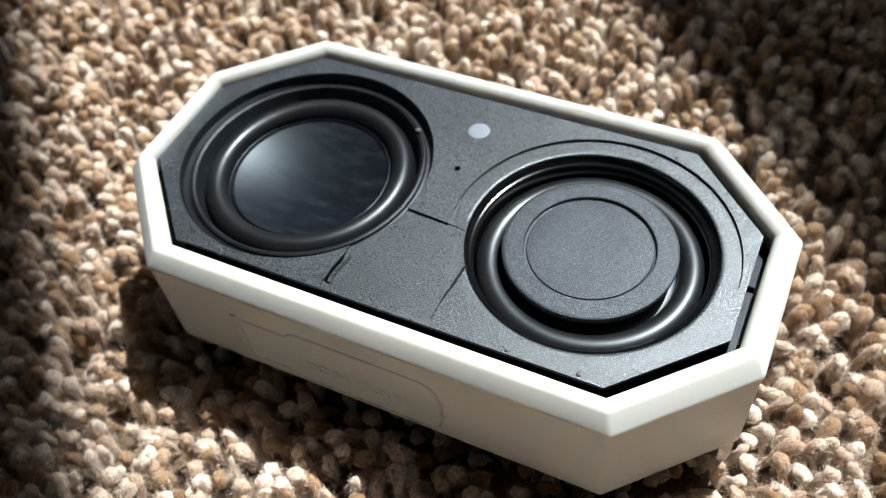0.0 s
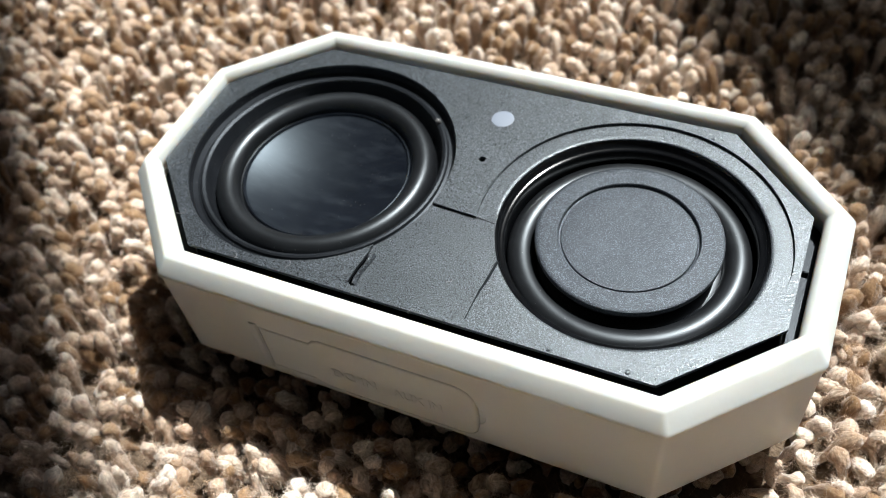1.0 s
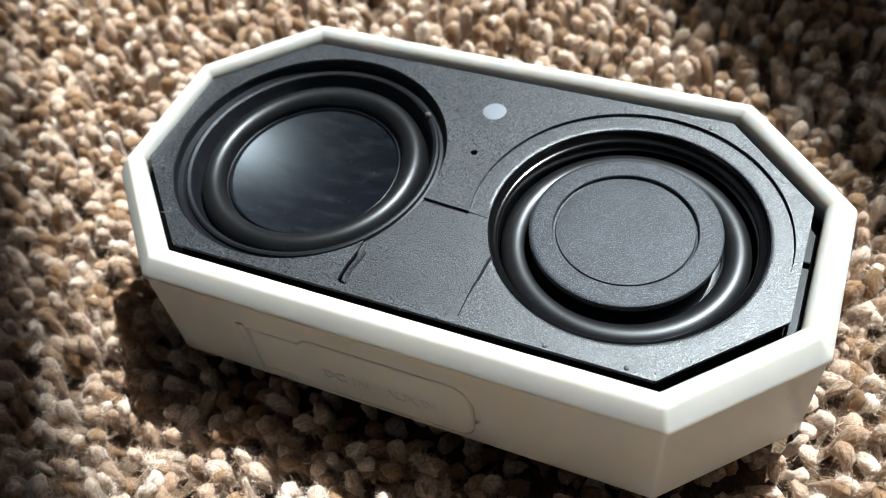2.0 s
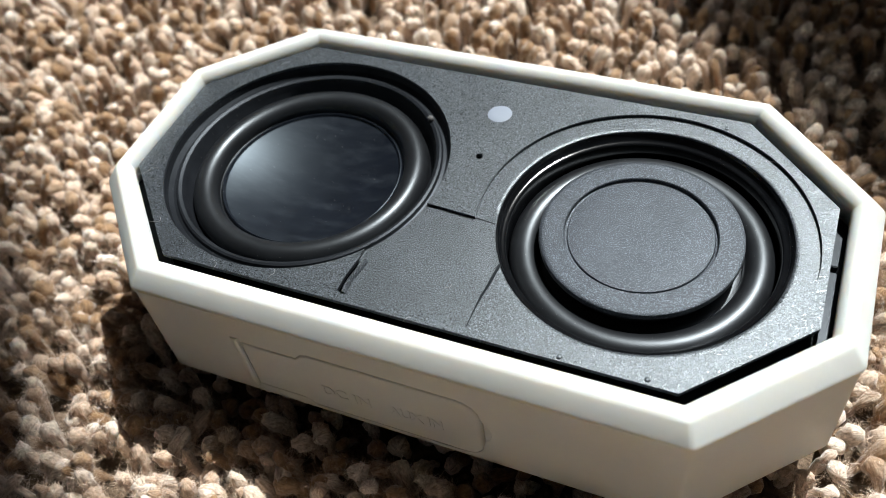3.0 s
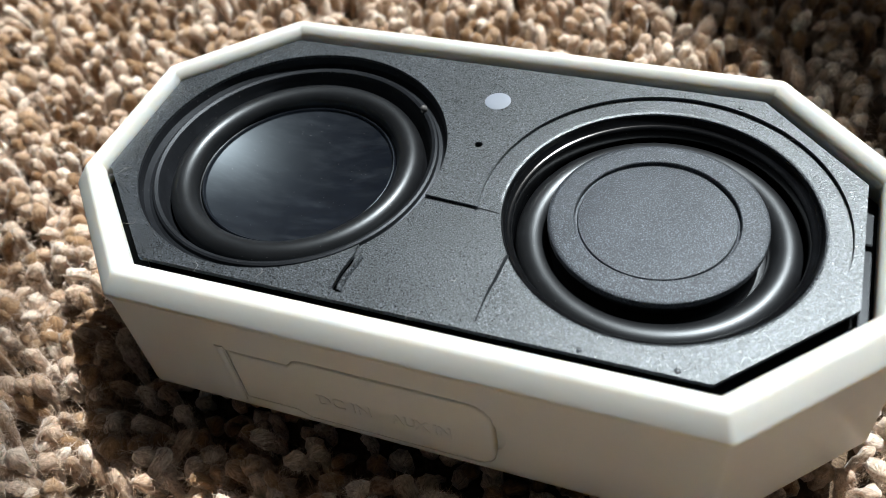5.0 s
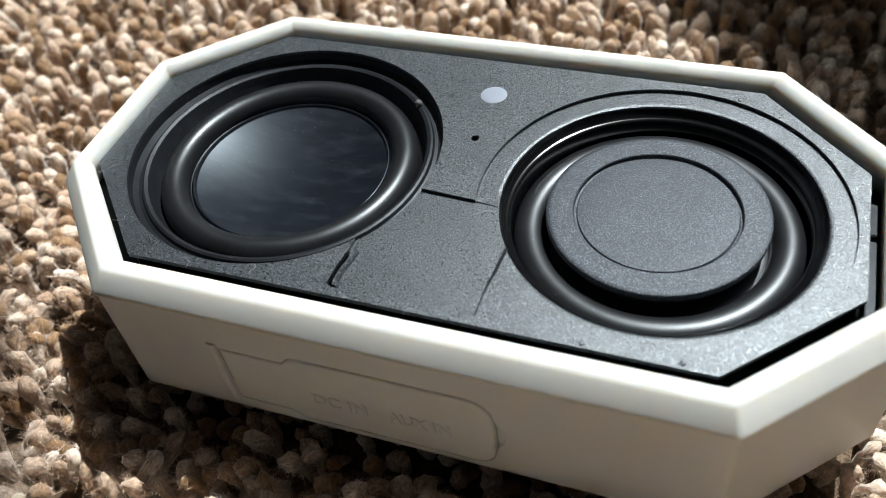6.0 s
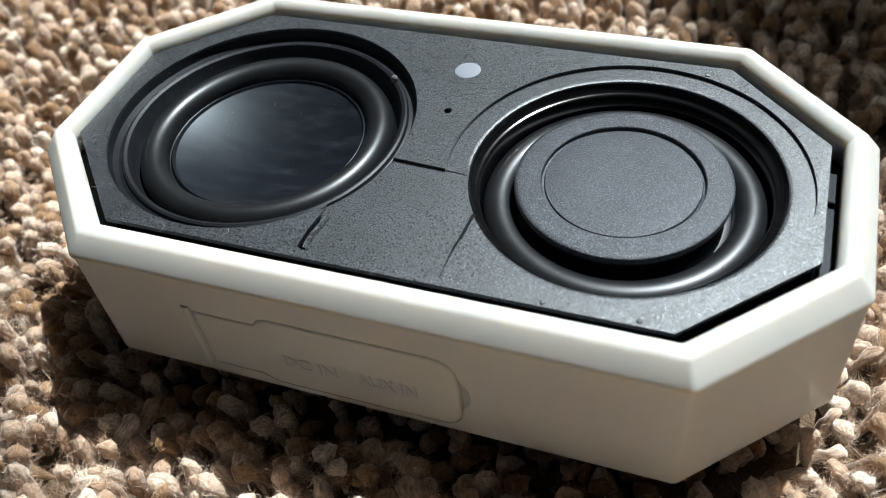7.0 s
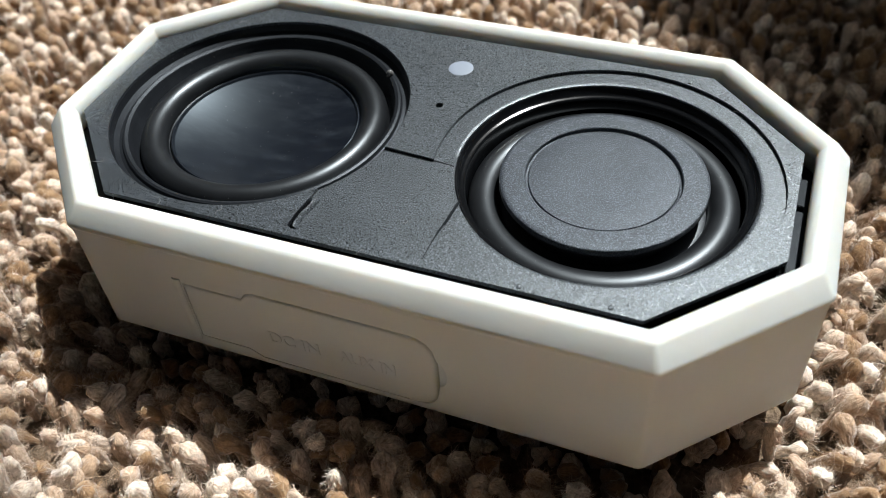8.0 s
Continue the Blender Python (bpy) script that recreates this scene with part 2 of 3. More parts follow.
def grown(s, chamfer=1.066):
    """The octagon of the rim, grown outwards by s."""
    k = s * chamfer if s > 0 else s
    ln = math.hypot(CUT_X, CUT_Y)
    c = (CUT_Y * (HALF_L - CUT_X) + CUT_X * HALF_W) / ln + k
    x, y = HALF_L + s, HALF_W + s
    xe, ye = (c * ln - CUT_X * y) / CUT_Y, (c * ln - CUT_Y * x) / CUT_X
    return [(-xe, -y), (xe, -y), (x, -ye), (x, ye), (xe, y), (-xe, y), (-x, ye), (-x, -ye)]


def rounded(poly, r, segs=4):
    """A convex outline, given anticlockwise, with its corners rounded to the radius r."""
    out, n = [], len(poly)
    for i in range(n):
        p, a, b = Vector(poly[i]), Vector(poly[i - 1]), Vector(poly[(i + 1) % n])
        u, v = (a - p).normalized(), (b - p).normalized()
        half = math.acos(max(-1, min(1, u.dot(v)))) / 2
        centre = p + (u + v).normalized() * (r / math.sin(half))
        t0, t1 = p + u * (r / math.tan(half)), p + v * (r / math.tan(half))
        d0, d1 = t0 - centre, t1 - centre
        a0 = math.atan2(d0.y, d0.x)
        da = (math.atan2(d1.y, d1.x) - a0 + math.pi) % (2 * math.pi) - math.pi
        out += [(centre.x + r * math.cos(a0 + da * k / segs), centre.y + r * math.sin(a0 + da * k / segs)) for k in range(segs + 1)]
    return out


def swell(points, s):
    """The body's slight swelling away from the port side, fuller at the driver's end; s as in grown()."""
    out = []
    for x, y in points:
        thin = min(1, max(0, (-x - 30) / 26)) * min(1, max(0, 1 - s / 3.0))
        full = min(1, max(0.3, (20 - x) / 60)) * min(1, max(0, (y + 27) / 15))
        out.append((x - 0.8 * thin, y + 1.1 * full))
    return out


# ---- the assumed, unseen room round the carpet ----
def slab(name, lo, hi, mat):
    """An upright or level slab in the room's axes (along U, along N, up)."""
    bm = bmesh.new()
    bmesh.ops.create_cube(bm, size=1)
    for v in bm.verts:
        c = [a + (b - a) * (k + 0.5) for a, b, k in zip(lo, hi, v.co)]
        v.co = U * c[0] + N * c[1] + Vector((0, 0, c[2]))
    ob = new(name, mesh_of(name, bm, mat))
    return ob


def room():
    u0, u1, n0, n1, top, base = -1.25, 0.95, -1.4, WALL, 2.3, -0.0105
    f = slab("floor", (u0 - 0.15, n0 - 0.15, base - 0.05), (u1 + 0.15, n1 + 0.15, base), BACKING)
    tagged(f, "beige cut-pile carpet floor of a room", "floor", kind="structure")
    # assumed ceiling and walls, out of view, that close the room for bounce
    c = slab("ceiling", (u0 - 0.15, n0 - 0.15, top), (u1 + 0.15, n1 + THICK, top + 0.1), CEIL)
    tagged(c, "assumed plain off-white ceiling, out of view", "ceiling", kind="structure")
    for name, lo, hi in (("wall_south", (u0, n0 - 0.15, base), (u1, n0, top)),
                         ("wall_west", (u0 - 0.15, n0 - 0.15, base), (u0, n1 + THICK, top)),
                         ("wall_east", (u1, n0 - 0.15, base), (u1 + 0.15, n1 + THICK, top))):
        tagged(slab(name, lo, hi, PAINT), "assumed plain warm white wall, out of view", "wall", kind="structure")
    # unseen window wall, its opening sized to cut the sun to a strip
    bm = bmesh.new()
    outer = [(u0, base), (u1, base), (u1, top), (u0, top)]
    hole = [(LEFT, SILL), (RIGHT, SILL), (RIGHT, HEAD), (LEFT, HEAD)]
    rows = []
    for n in (n1, n1 + THICK):
        rows.append(([bm.verts.new(U * a + N * n + Vector((0, 0, b))) for a, b in outer],
                     [bm.verts.new(U * a + N * n + Vector((0, 0, b))) for a, b in hole]))
    for o, h in rows:
        for i in range(4):
            j = (i + 1) % 4
            bm.faces.new((o[i], o[j], h[j], h[i]))
    for i in range(4):
        j = (i + 1) % 4
        for k in (0, 1):
            bm.faces.new((rows[0][k][i], rows[0][k][j], rows[1][k][j], rows[1][k][i]))
    w = new("wall_north", mesh_of("wall_north", bm, PAINT))
    tagged(w, "assumed warm white wall with a window opening, out of view", "wall", kind="structure")


room()


# ---- the speaker ----
def speaker():
    top = new("portable_speaker")
    tagged(top, "white octagonal portable speaker with black front, on beige carpet", "speaker")

    # white shell: from inside the recess over the rim, down the sides and under
    profile = [(0.7, 13.4), (0.3, 22.0), (0.05, 22.7), (0.0, 23.1), (0.05, 23.6), (0.20, 24.1), (0.45, 24.58), (0.78, 24.98), (1.18, 25.3), (1.6, 25.5), (2.05, 25.58),
               (2.35, 25.53), (2.62, 25.35), (2.80, 25.12), (4.52, 22.80), (4.68, 22.52), (4.74, 22.25), (4.71, 21.98), (4.58, 21.75), (4.46, 21.6), (4.42, 21.4),
               (4.42, 1.6), (4.30, 0.9), (3.95, 0.35), (3.4, 0.06), (2.6, 0.0)]
    rings = []
    for s, z in profile:
        r = 0.5 + 0.22 * max(0, s)
        # the rim's crest is broader along the port side
        lean = 0.6 * min(1, max(0, (2.75 - s) / 1.0)) * min(1, max(0, (z - 21.9) / 0.9))
        rings.append([(x * MM, (y + lean * min(1, max(0, (12 - y) / 38))) * MM, z * MM) for x, y in swell(rounded(grown(s), r), s)])
    bm = loft(rings, (False, True))
    # the flat front panel gets a real opening for the port cover
    yf = -(HALF_W + 4.42) * MM
    flat = [f for f in bm.faces if all(abs(v.co.y - yf) < 1e-6 for v in f.verts) and f.calc_area() > 5e-4]
    edges = []
    for f in flat:
        edges += list(f.edges)
    bmesh.ops.delete(bm, geom=flat, context="FACES_ONLY")

    NOTCH = (0.25, 0.6, 1.0, 1.57, 2.14, 2.55, 2.9)

    def cover_outline(g, notch):
        """The port cover's outline in x and z, grown by g."""
        pts = [(-25.3 - g, 3.6 - g), (-17.0, 3.6 - g), (-14.8, 2.3 - g), (10.6, 2.3 - g)]
        pts += [(10.6 + (3.1 + g) * math.sin(a), 5.4 - (3.1 + g) * math.cos(a)) for a in (0.4, 0.8, 1.2, 1.57)]
        if notch:
            pts += [(13.75 + 1.6 * math.sin(a), 10.0 - 2.8 * math.cos(a)) for a in NOTCH]
        pts += [(10.2 + (3.5 + g) * math.cos(a), 13.6 + (3.5 + g) * math.sin(a)) for a in (0, 0.4, 0.8, 1.2, 1.57)]
        pts += [(-13.3, 17.1 + g), (-14.6, 16.6 + g), (-15.6, 15.3 + g), (-25.3 - g, 15.3 + g)]
        return pts

    hole = [bm.verts.new((x * MM, yf, z * MM)) for x, z in cover_outline(0.12, True)]
    ring = [bm.edges.new((a, b)) for a, b in zip(hole, hole[1:] + hole[:1])]
    bmesh.ops.triangle_fill(bm, edges=edges + ring, use_beauty=True)
    deep = [bm.verts.new((v.co.x, yf + 1.6 * MM, v.co.z)) for v in hole]
    for i in range(len(hole)):
        j = (i + 1) % len(hole)
        bm.faces.new((hole[i], hole[j], deep[j], deep[i]))
    bm.faces.new(deep)
    shell = part("shell", bm, WHITE, top, "off-white moulded plastic shell with a bevelled rim", 28)

    # port cover, slightly proud with eased edges
    steps = [(0.0, -1.5), (0.0, -0.10), (-0.10, 0.02), (-0.30, 0.12), (-0.60, 0.17)]
    rings = [[(x * MM, yf - d * MM, z * MM) for x, z in cover_outline(g, False)] for g, d in steps]
    cover = part("port_cover", loft(rings, (True, True)), WHITE, shell, "white rubber flap with raised lettering", 40)
    # shallow thumb scoop beside the cover's free end
    bm = bmesh.new()
    rows = []
    for a in NOTCH:
        x, z = 13.75 + 1.6 * math.sin(a), 10.0 - 2.8 * math.cos(a)
        rows.append([bm.verts.new(((14.0 + (x - 14.0) * k) * MM, yf + d * MM, z * MM)) for k, d in ((0.0, 1.58), (0.0, 0.42), (0.35, 0.32), (0.7, 0.17), (0.99, 0.02))])
    for p, q in zip(rows, rows[1:]):
        for k in range(4):
            bm.faces.new((p[k], p[k + 1], q[k + 1], q[k]))
    part("thumb_scoop", bm, WHITE, shell, angle=60)
    # hinge bar at the cover's end
    rings = []
    for k in range(9):
        a = math.pi * k / 8
        rings.append([(-26.3 - 0.7 * math.cos(a)) * MM, yf - 0.32 * math.sin(a) * MM])
    bm = bmesh.new()
    lo = [bm.verts.new((x, y, 2.6 * MM)) for x, y in rings]
    hi = [bm.verts.new((x, y, 16.2 * MM)) for x, y in rings]
    for i in range(8):
        bm.faces.new((lo[i], lo[i + 1], hi[i + 1], hi[i]))
    bm.faces.new(lo)
    bm.faces.new(hi)
    part("hinge_bar", bm, WHITE, shell)
    # raised lettering
    for words, x0, width in (("DC IN", -12.5, 8.2), ("AUX IN", -1.2, 8.8)):
        cu = bpy.data.curves.new("lettering", "FONT")
        cu.body, cu.size, cu.extrude, cu.bevel_depth = words, 3.4 * MM, 0.02 * MM, 0.06 * MM
        tmp = bpy.data.objects.new("lettering", cu)
        me = bpy.data.meshes.new_from_object(tmp)
        bpy.data.objects.remove(tmp)
        me.materials.clear()
        me.materials.append(WHITE)
        xs = [v.co.x for v in me.vertices]
        fit = width * MM / (max(xs) - min(xs))
        for v in me.vertices:
            x, y, z = v.co
            v.co = (x0 * MM + (x - min(xs)) * fit, yf - 0.150 * MM - z, 7.3 * MM + y)
        word = new("lettering", me)
        word.parent = cover

    # dark inner tray below the front plate
    tray = [(x * MM, y * MM, 13.5 * MM) for x, y in swell(rounded(grown(0.69), 0.6), 0.69)]
    bm = bmesh.new()
    bm.faces.new([bm.verts.new(p) for p in tray])
    part("inner_tray", bm, GLOSSY, top)

    LX, LY, LR = -28.9, 1.1, 24.5
    DX, DY = -28.7, 0.6
    RX, RY, RR, RI = 28.12, 0.7, 25.1, 21.7
    PZ = 23.35

    def ang(cx, cy, x, y):
        return math.degrees(math.atan2(y - cy, x - cx))

    # front plate: one opening runs round both drivers and the sunken middle panel
    a_top, a_low = ang(LX, LY, -4.6, -3.5), ang(LX, LY, -10.0, -15.4)
    b_top, b_low = ang(RX, RY, 3.5, -4.0), ang(RX, RY, 9.75, -17.0)
    inner = circle(LX, LY, LR, a_top, a_low + 360)
    inner += [(-10.5, -17.0), (-10.95, -20.2), (-11.05, -23.3), (-10.2, -23.7), (9.6, -23.7), (9.7, -20.0)]
    start, stop = b_low % 360, b_top % 360
    inner += circle(RX, RY, RR, start, stop + 360 if stop < start else stop)
    outer = swell(rounded(octagon(-25.2, 27.1, -55.85, 54.45, 15.2, 15.0), 0.5, 3), 0)
    mic = circle(-0.5, 8.6, 0.62, segs=24)[::-1]
    lens = circle(-0.7, 19.2, 2.12, segs=40)[::-1]
    bm = sheet(outer, [inner, mic, lens], PZ, 0.7)
    plate = part("front_plate", bm, PLATE, top, "black grained plastic front plate", 30)
    part("microphone_hole", revolve(-0.5, 8.6, [(0.64, PZ - 0.6), (0.6, PZ - 1.5), (0.05, PZ - 1.6)], 24, True), GLOSSY, plate)
    part("led_lens", revolve(-0.7, 19.2, [(2.08, PZ - 1.2), (2.08, PZ - 0.02), (1.9, PZ + 0.05), (1.0, PZ + 0.10), (0.05, PZ + 0.12)], 40, True),
         led_mat, plate, "milky white indicator lens")

    # added dark sheet that stops sunlight leaking between plate and rim
    gap = swell(octagon(-24.6, 26.4, -55.2, 53.7, 14.8, 14.4), 0)
    part("gap_light_block", sheet(swell(rounded(grown(0.45), 0.5), 0.45), [gap[::-1]], 20.2, 1.0), GLOSSY, top)

    # sunken middle panel between the drivers
    p_l = circle(LX, LY, LR - 0.1, a_top + 5, a_low - 5)
    p_r = circle(RX, RY, RI, ang(RX, RY, 9.2, -12.5) % 360, ang(RX, RY, 6.8, -2.0) % 360)
    pan = p_l + [(-10.3, -17.0), (-10.3, -24.2), (10.2, -24.2), (10.2, -17.0)] + p_r
    ys = PZ - 0.52
    part("middle_panel", sheet(pan[::-1], [], ys, 1.0), PLATE, top)
    # line of the hidden crack between panel and ring
    bm = bmesh.new()
    line = [(10.15, -11.4), (9.95, -14.4), (9.72, -17.2), (9.62, -17.4), (9.55, -20.4), (9.5, -23.4)]
    vs = [[bm.verts.new(((x + d) * MM, y * MM, (ys + h) * MM)) for d, h in ((-0.27, -0.3), (-0.27, 0.014), (0.18, 0.014), (0.18, -0.3))] for x, y in line]
    for p, q in zip(vs, vs[1:]):
        for k in range(3):
            bm.faces.new((p[k], p[k + 1], q[k + 1], q[k]))
    part("panel_seam", bm, GLOSSY, top)

    # seam that runs on from the panel's edge across the radiator ring
    bm = bmesh.new()
    vs = [[bm.verts.new((x * MM, (y + d) * MM, (PZ - 0.5 + h) * MM)) for d, h in ((-w, -0.3), (-w, 0.016), (w, 0.016), (w, -0.3))]
          for x, y, w in ((3.2, -3.85, 0.14), (5.0, -4.0, 0.12), (6.75, -4.2, 0.08))]
    for p, q in zip(vs, vs[1:]):
        for k in range(3):
            bm.faces.new((p[k], p[k + 1], q[k + 1], q[k]))
    part("ring_seam", bm, GLOSSY, top)

    # raised rib beside the panel's edge
    rib = [(-9.55, -16.7), (-9.8, -18.5), (-10.2, -20.6), (-10.3, -22.4), (-10.1, -23.3)]
    bm = bmesh.new()
    rows = [[bm.verts.new(((x + d) * MM, y * MM, (ys + h) * MM)) for d, h in ((-0.22, -0.3), (-0.20, 0.50), (-0.04, 0.60), (0.22, 0.42), (0.60, -0.03))] for x, y in rib]
    for p, q in zip(rows, rows[1:]):
        for k in range(4):
            bm.faces.new((p[k], p[k + 1], q[k + 1], q[k]))
    part("panel_rib", bm, PLATE, top, angle=60)

    # ring round the passive radiator, set lower than the plate
    rz = PZ - 0.6
    part("radiator_ring", revolve(RX, RY, [(25.3, rz - 1), (25.3, rz), (25.1, rz + 0.004), (RI + 0.6, rz + 0.004), (RI + 0.3, rz), (RI + 0.05, rz - 0.12), (RI - 0.05, rz - 0.5)]), PLATE, top)
    part("radiator_basket", revolve(RX, RY, [(RI + 0.02, rz - 0.3), (21.5, rz - 0.75), (21.25, rz - 1.2), (20.95, rz - 1.45), (20.75, rz - 1.52), (20.45, rz - 1.57),
                                             (20.3, rz - 1.7), (20.2, rz - 1.95), (20.1, rz - 5.2), (19.8, rz - 7.0)]), BASKET, top, "glossy black inner wall of the radiator opening")
    part("radiator_surround", revolve(RX, RY, [(20.0, 15.4), (19.85, 16.2)] + [(17.6 + 2.35 * math.cos(a), 17.1 + 2.5 * math.sin(a) ** 0.8)
                                      for a in (math.pi * k / 18 for k in range(19))] + [(15.1, 16.9), (14.6, 17.1), (12.9, 17.2)]), RUBBER, top,
         "black rubber roll surround with faint stains")
    part("radiator_cap", revolve(RX - 0.2, RY + 0.5, [(12.3, 13.6), (13.4, 19.6), (14.7, 20.2), (15.15, 20.6), (15.2, 20.9), (15.2, 21.38), (15.1, 21.60), (14.85, 21.72), (14.5, 21.755), (14.0, 21.77),
                                          (12.3, 21.81), (11.5, 21.80), (11.36, 21.70), (11.3, 21.15), (11.0, 21.10), (10.86, 21.38), (10.7, 21.405), (6, 21.40), (0.05, 21.40)], 128, True), CAP, top,
         "flat black passive radiator disc", 30)

    # speaker driver: basket ledge, roll surround, dished cone
    part("driver_basket", revolve(LX, LY, [(24.5, PZ - 0.5), (24.2, PZ - 1.7), (23.5, PZ - 2.3), (23.0, PZ - 2.1), (22.75, PZ - 1.6), (22.4, PZ - 1.45),
                                           (21.9, PZ - 1.65), (21.5, PZ - 2.5), (21.2, PZ - 4.2), (20.2, PZ - 5.2)]), LEDGE, top,
         "black plastic basket ring with dust")
    part("driver_surround", revolve(DX, DY, [(20.6, 18.6)] + [(18.25 + 2.25 * math.cos(a), 19.0 + 2.5 * math.sin(a))
                                    for a in (math.pi * k / 18 for k in range(19))] + [(15.85, 18.9)]), RUBBER, top, "black rubber roll surround")
    dish = [(15.95, 18.4), (15.66, 19.05), (15.55, 19.27), (15.42, 19.33), (15.28, 19.22), (15.2, 19.0)]
    dish += [(r, 15.9 + 3.0 * (r / 15.2) ** 2) for r in (15.1, 15.0, 14.9, 14.7, 14.3, 13.5, 12.5, 11, 9.5, 8, 6.5, 5, 3.5, 2, 1, 0.05)]
    part("driver_cone", revolve(DX, DY, dish, 128, True), CONE, top, "glossy black dished cone with smears and dust")
    part("glue_blob", revolve(-12.5, 16.2, [(0.6, PZ - 1.6), (0.62, PZ - 1.2), (0.5, PZ - 0.85), (0.25, PZ - 0.65), (0.02, PZ - 0.6)], 20, True), glue_mat, top)

    # latch strip along the short end, in two pieces with a notch
    for y0, y1 in ((-13.0, 1.0), (2.1, 7.9)):
        bm = bmesh.new()
        bmesh.ops.create_cube(bm, size=1)
        for v in bm.verts:
            v.co = ((54.6 + v.co.x * 1.1 + 0.35) * MM, ((y0 + y1) / 2 + v.co.y * (y1 - y0)) * MM, (21.3 + v.co.z * 2.2) * MM)
        bmesh.ops.bevel(bm, geom=list(bm.edges), offset=0.12 * MM, segments=2, affect="EDGES")
        part("latch_strip", bm, GLOSSY, top)
    # moulding pips near the plate's long edge
    for x, y in ((23.2, -24.5), (35.0, -24.4), (36.0, 25.2)):
        part("moulding_pip", revolve(x, y, [(0.42, PZ - 0.1), (0.36, PZ + 0.16), (0.2, PZ + 0.24), (0.02, PZ + 0.25)], 14, True), PLATE, plate)
    return top


speaker()


# ---- carpet pile ----
def outside(x, y, s):
    """How far points lie outside the speaker's octagon grown by s (negative inside), in millimetres."""
    poly = grown(s)
    d = np.full(np.shape(x), -1e9)
    for (ax, ay), (bx, by) in zip(poly, poly[1:] + poly[:1]):
        ln = math.hypot(bx - ax, by - ay)
        d = np.maximum(d, ((x - ax) * (by - ay) - (y - ay) * (bx - ax)) / ln)
    return d


def pile(name, x0, x1, y0, y1, step, rings, around, hairs, keep_out=None, closest=0, core=1.0):
    """Bent, twisted yarn tufts on a jittered grid, in millimetres; with loose fibres."""
    rng = np.random.default_rng(7)
    gx, gy = np.meshgrid(np.arange(x0, x1, step), np.arange(y0, y1, step))
    gx[1::2] += step / 2
    x = gx.ravel() + rng.uniform(-0.42, 0.42, gx.size) * step
    y = gy.ravel() + rng.uniform(-0.42, 0.42, gx.size) * step
    if keep_out:
        a, b, c, d = keep_out
        ok = ~((x > a) & (x < b) & (y > c) & (y < d))
        x, y = x[ok], y[ok]
    n = len(x)
    big = step / 4.0
    rad = rng.uniform(1.15, 1.9, n) * big
    length = rng.uniform(9.4, 11.6, n)
    wave = np.sin(x * 0.31 + 2.1 * np.sin(y * 0.23)) + np.sin(y * 0.37 + 1.7 * np.sin(x * 0.19))
    phi = wave * 2.2 + rng.normal(0, 1.0, n)
    length = length + 0.55 * np.sin(x * 0.47 + 1.9 * np.sin(y * 0.41)) + 0.45 * np.sin(y * 0.73 + x * 0.21)
    th0, th1 = rng.uniform(-0.2, 0.4, n), rng.uniform(0.1, 1.3, n)
    # tufts beside the speaker lean away from it, those below are pressed flat
    gap = outside(x, y, 4.42)
    near = gap < 9
    eps = 0.5
    gxn, gyn = outside(x + eps, y, 4.42) - gap, outside(x, y + eps, 4.42) - gap
    phi = np.where(near, np.arctan2(gyn, gxn) + rng.normal(0, 0.75, n), phi)
    below = gap < 1.2
    length = np.where(below, rng.uniform(7.4, 8.9, n), length)
    s = np.concatenate([np.linspace(0, 0.62, rings - 5), [0.76, 0.86, 0.935, 0.98, 1.0]])
    fall = np.concatenate([np.linspace(0.5, 1.1, rings - 5), [1.36, 1.34, 1.08, 0.64, 0.15]])
    fine = np.linspace(0, 1, 41)
    th = th0[:, None] + th1[:, None] * fine[None] ** 1.4
    dh, dz = np.sin(th), np.cos(th)
    ch = np.concatenate([np.zeros((n, 1)), np.cumsum((dh[:, 1:] + dh[:, :-1]) / 2, 1) / 40], 1)
    cz = np.concatenate([np.zeros((n, 1)), np.cumsum((dz[:, 1:] + dz[:, :-1]) / 2, 1) / 40], 1)
    idx = np.clip(np.round(s * 40).astype(int), 0, 40)
    H, Z, T = ch[:, idx] * length[:, None], cz[:, idx] * length[:, None], th[:, idx]
    cp, sp = np.cos(phi)[:, None], np.sin(phi)[:, None]
    px, py, pz = x[:, None] + H * cp, y[:, None] + H * sp, -12.0 + Z
    ang = np.linspace(0, 2 * math.pi, around, endpoint=False)[None, None]
    tw, ph = rng.uniform(1.5, 4.5, n)[:, None, None], rng.uniform(0, 6.3, n)[:, None, None]
    lobes = 1 + 0.16 * np.cos(2 * ang - tw * s[None, :, None] * 2 + ph) + 0.06 * np.cos(5 * ang + 3 * tw * s[None, :, None] + ph)
    R = core * rad[:, None, None] * fall[None, :, None] * lobes * (1 + rng.normal(0, 0.02, (n, rings, around)))
    nx, ny, nz = np.cos(T) * cp, np.cos(T) * sp, -np.sin(T)
    ca, sa = np.cos(ang), np.sin(ang)
    vx = px[..., None] + R * (ca * nx[..., None] - sa * sp[..., None])
    vy = py[..., None] + R * (ca * ny[..., None] + sa * cp[..., None])
    vz = pz[..., None] + R * ca * nz[..., None]
    # uneven lumps
    def lumps(a, b, c, k):
        return np.sin(a * k + 1.7 * np.sin(b * k * 0.8)) * np.sin(b * k * 1.1 + 1.3 * np.sin(c * k)) * np.sin(c * k * 0.9 + 2.1 * np.sin(a * k * 0.7))
    off = rng.uniform(0, 99, (n, 1, 1))
    bulge = 0.58 * lumps(vx + off, vy, vz, 1.3) + 0.16 * lumps(vx, vy + off, vz, 3.1)
    rx, ry, rzz = vx - px[..., None], vy - py[..., None], vz - pz[..., None]
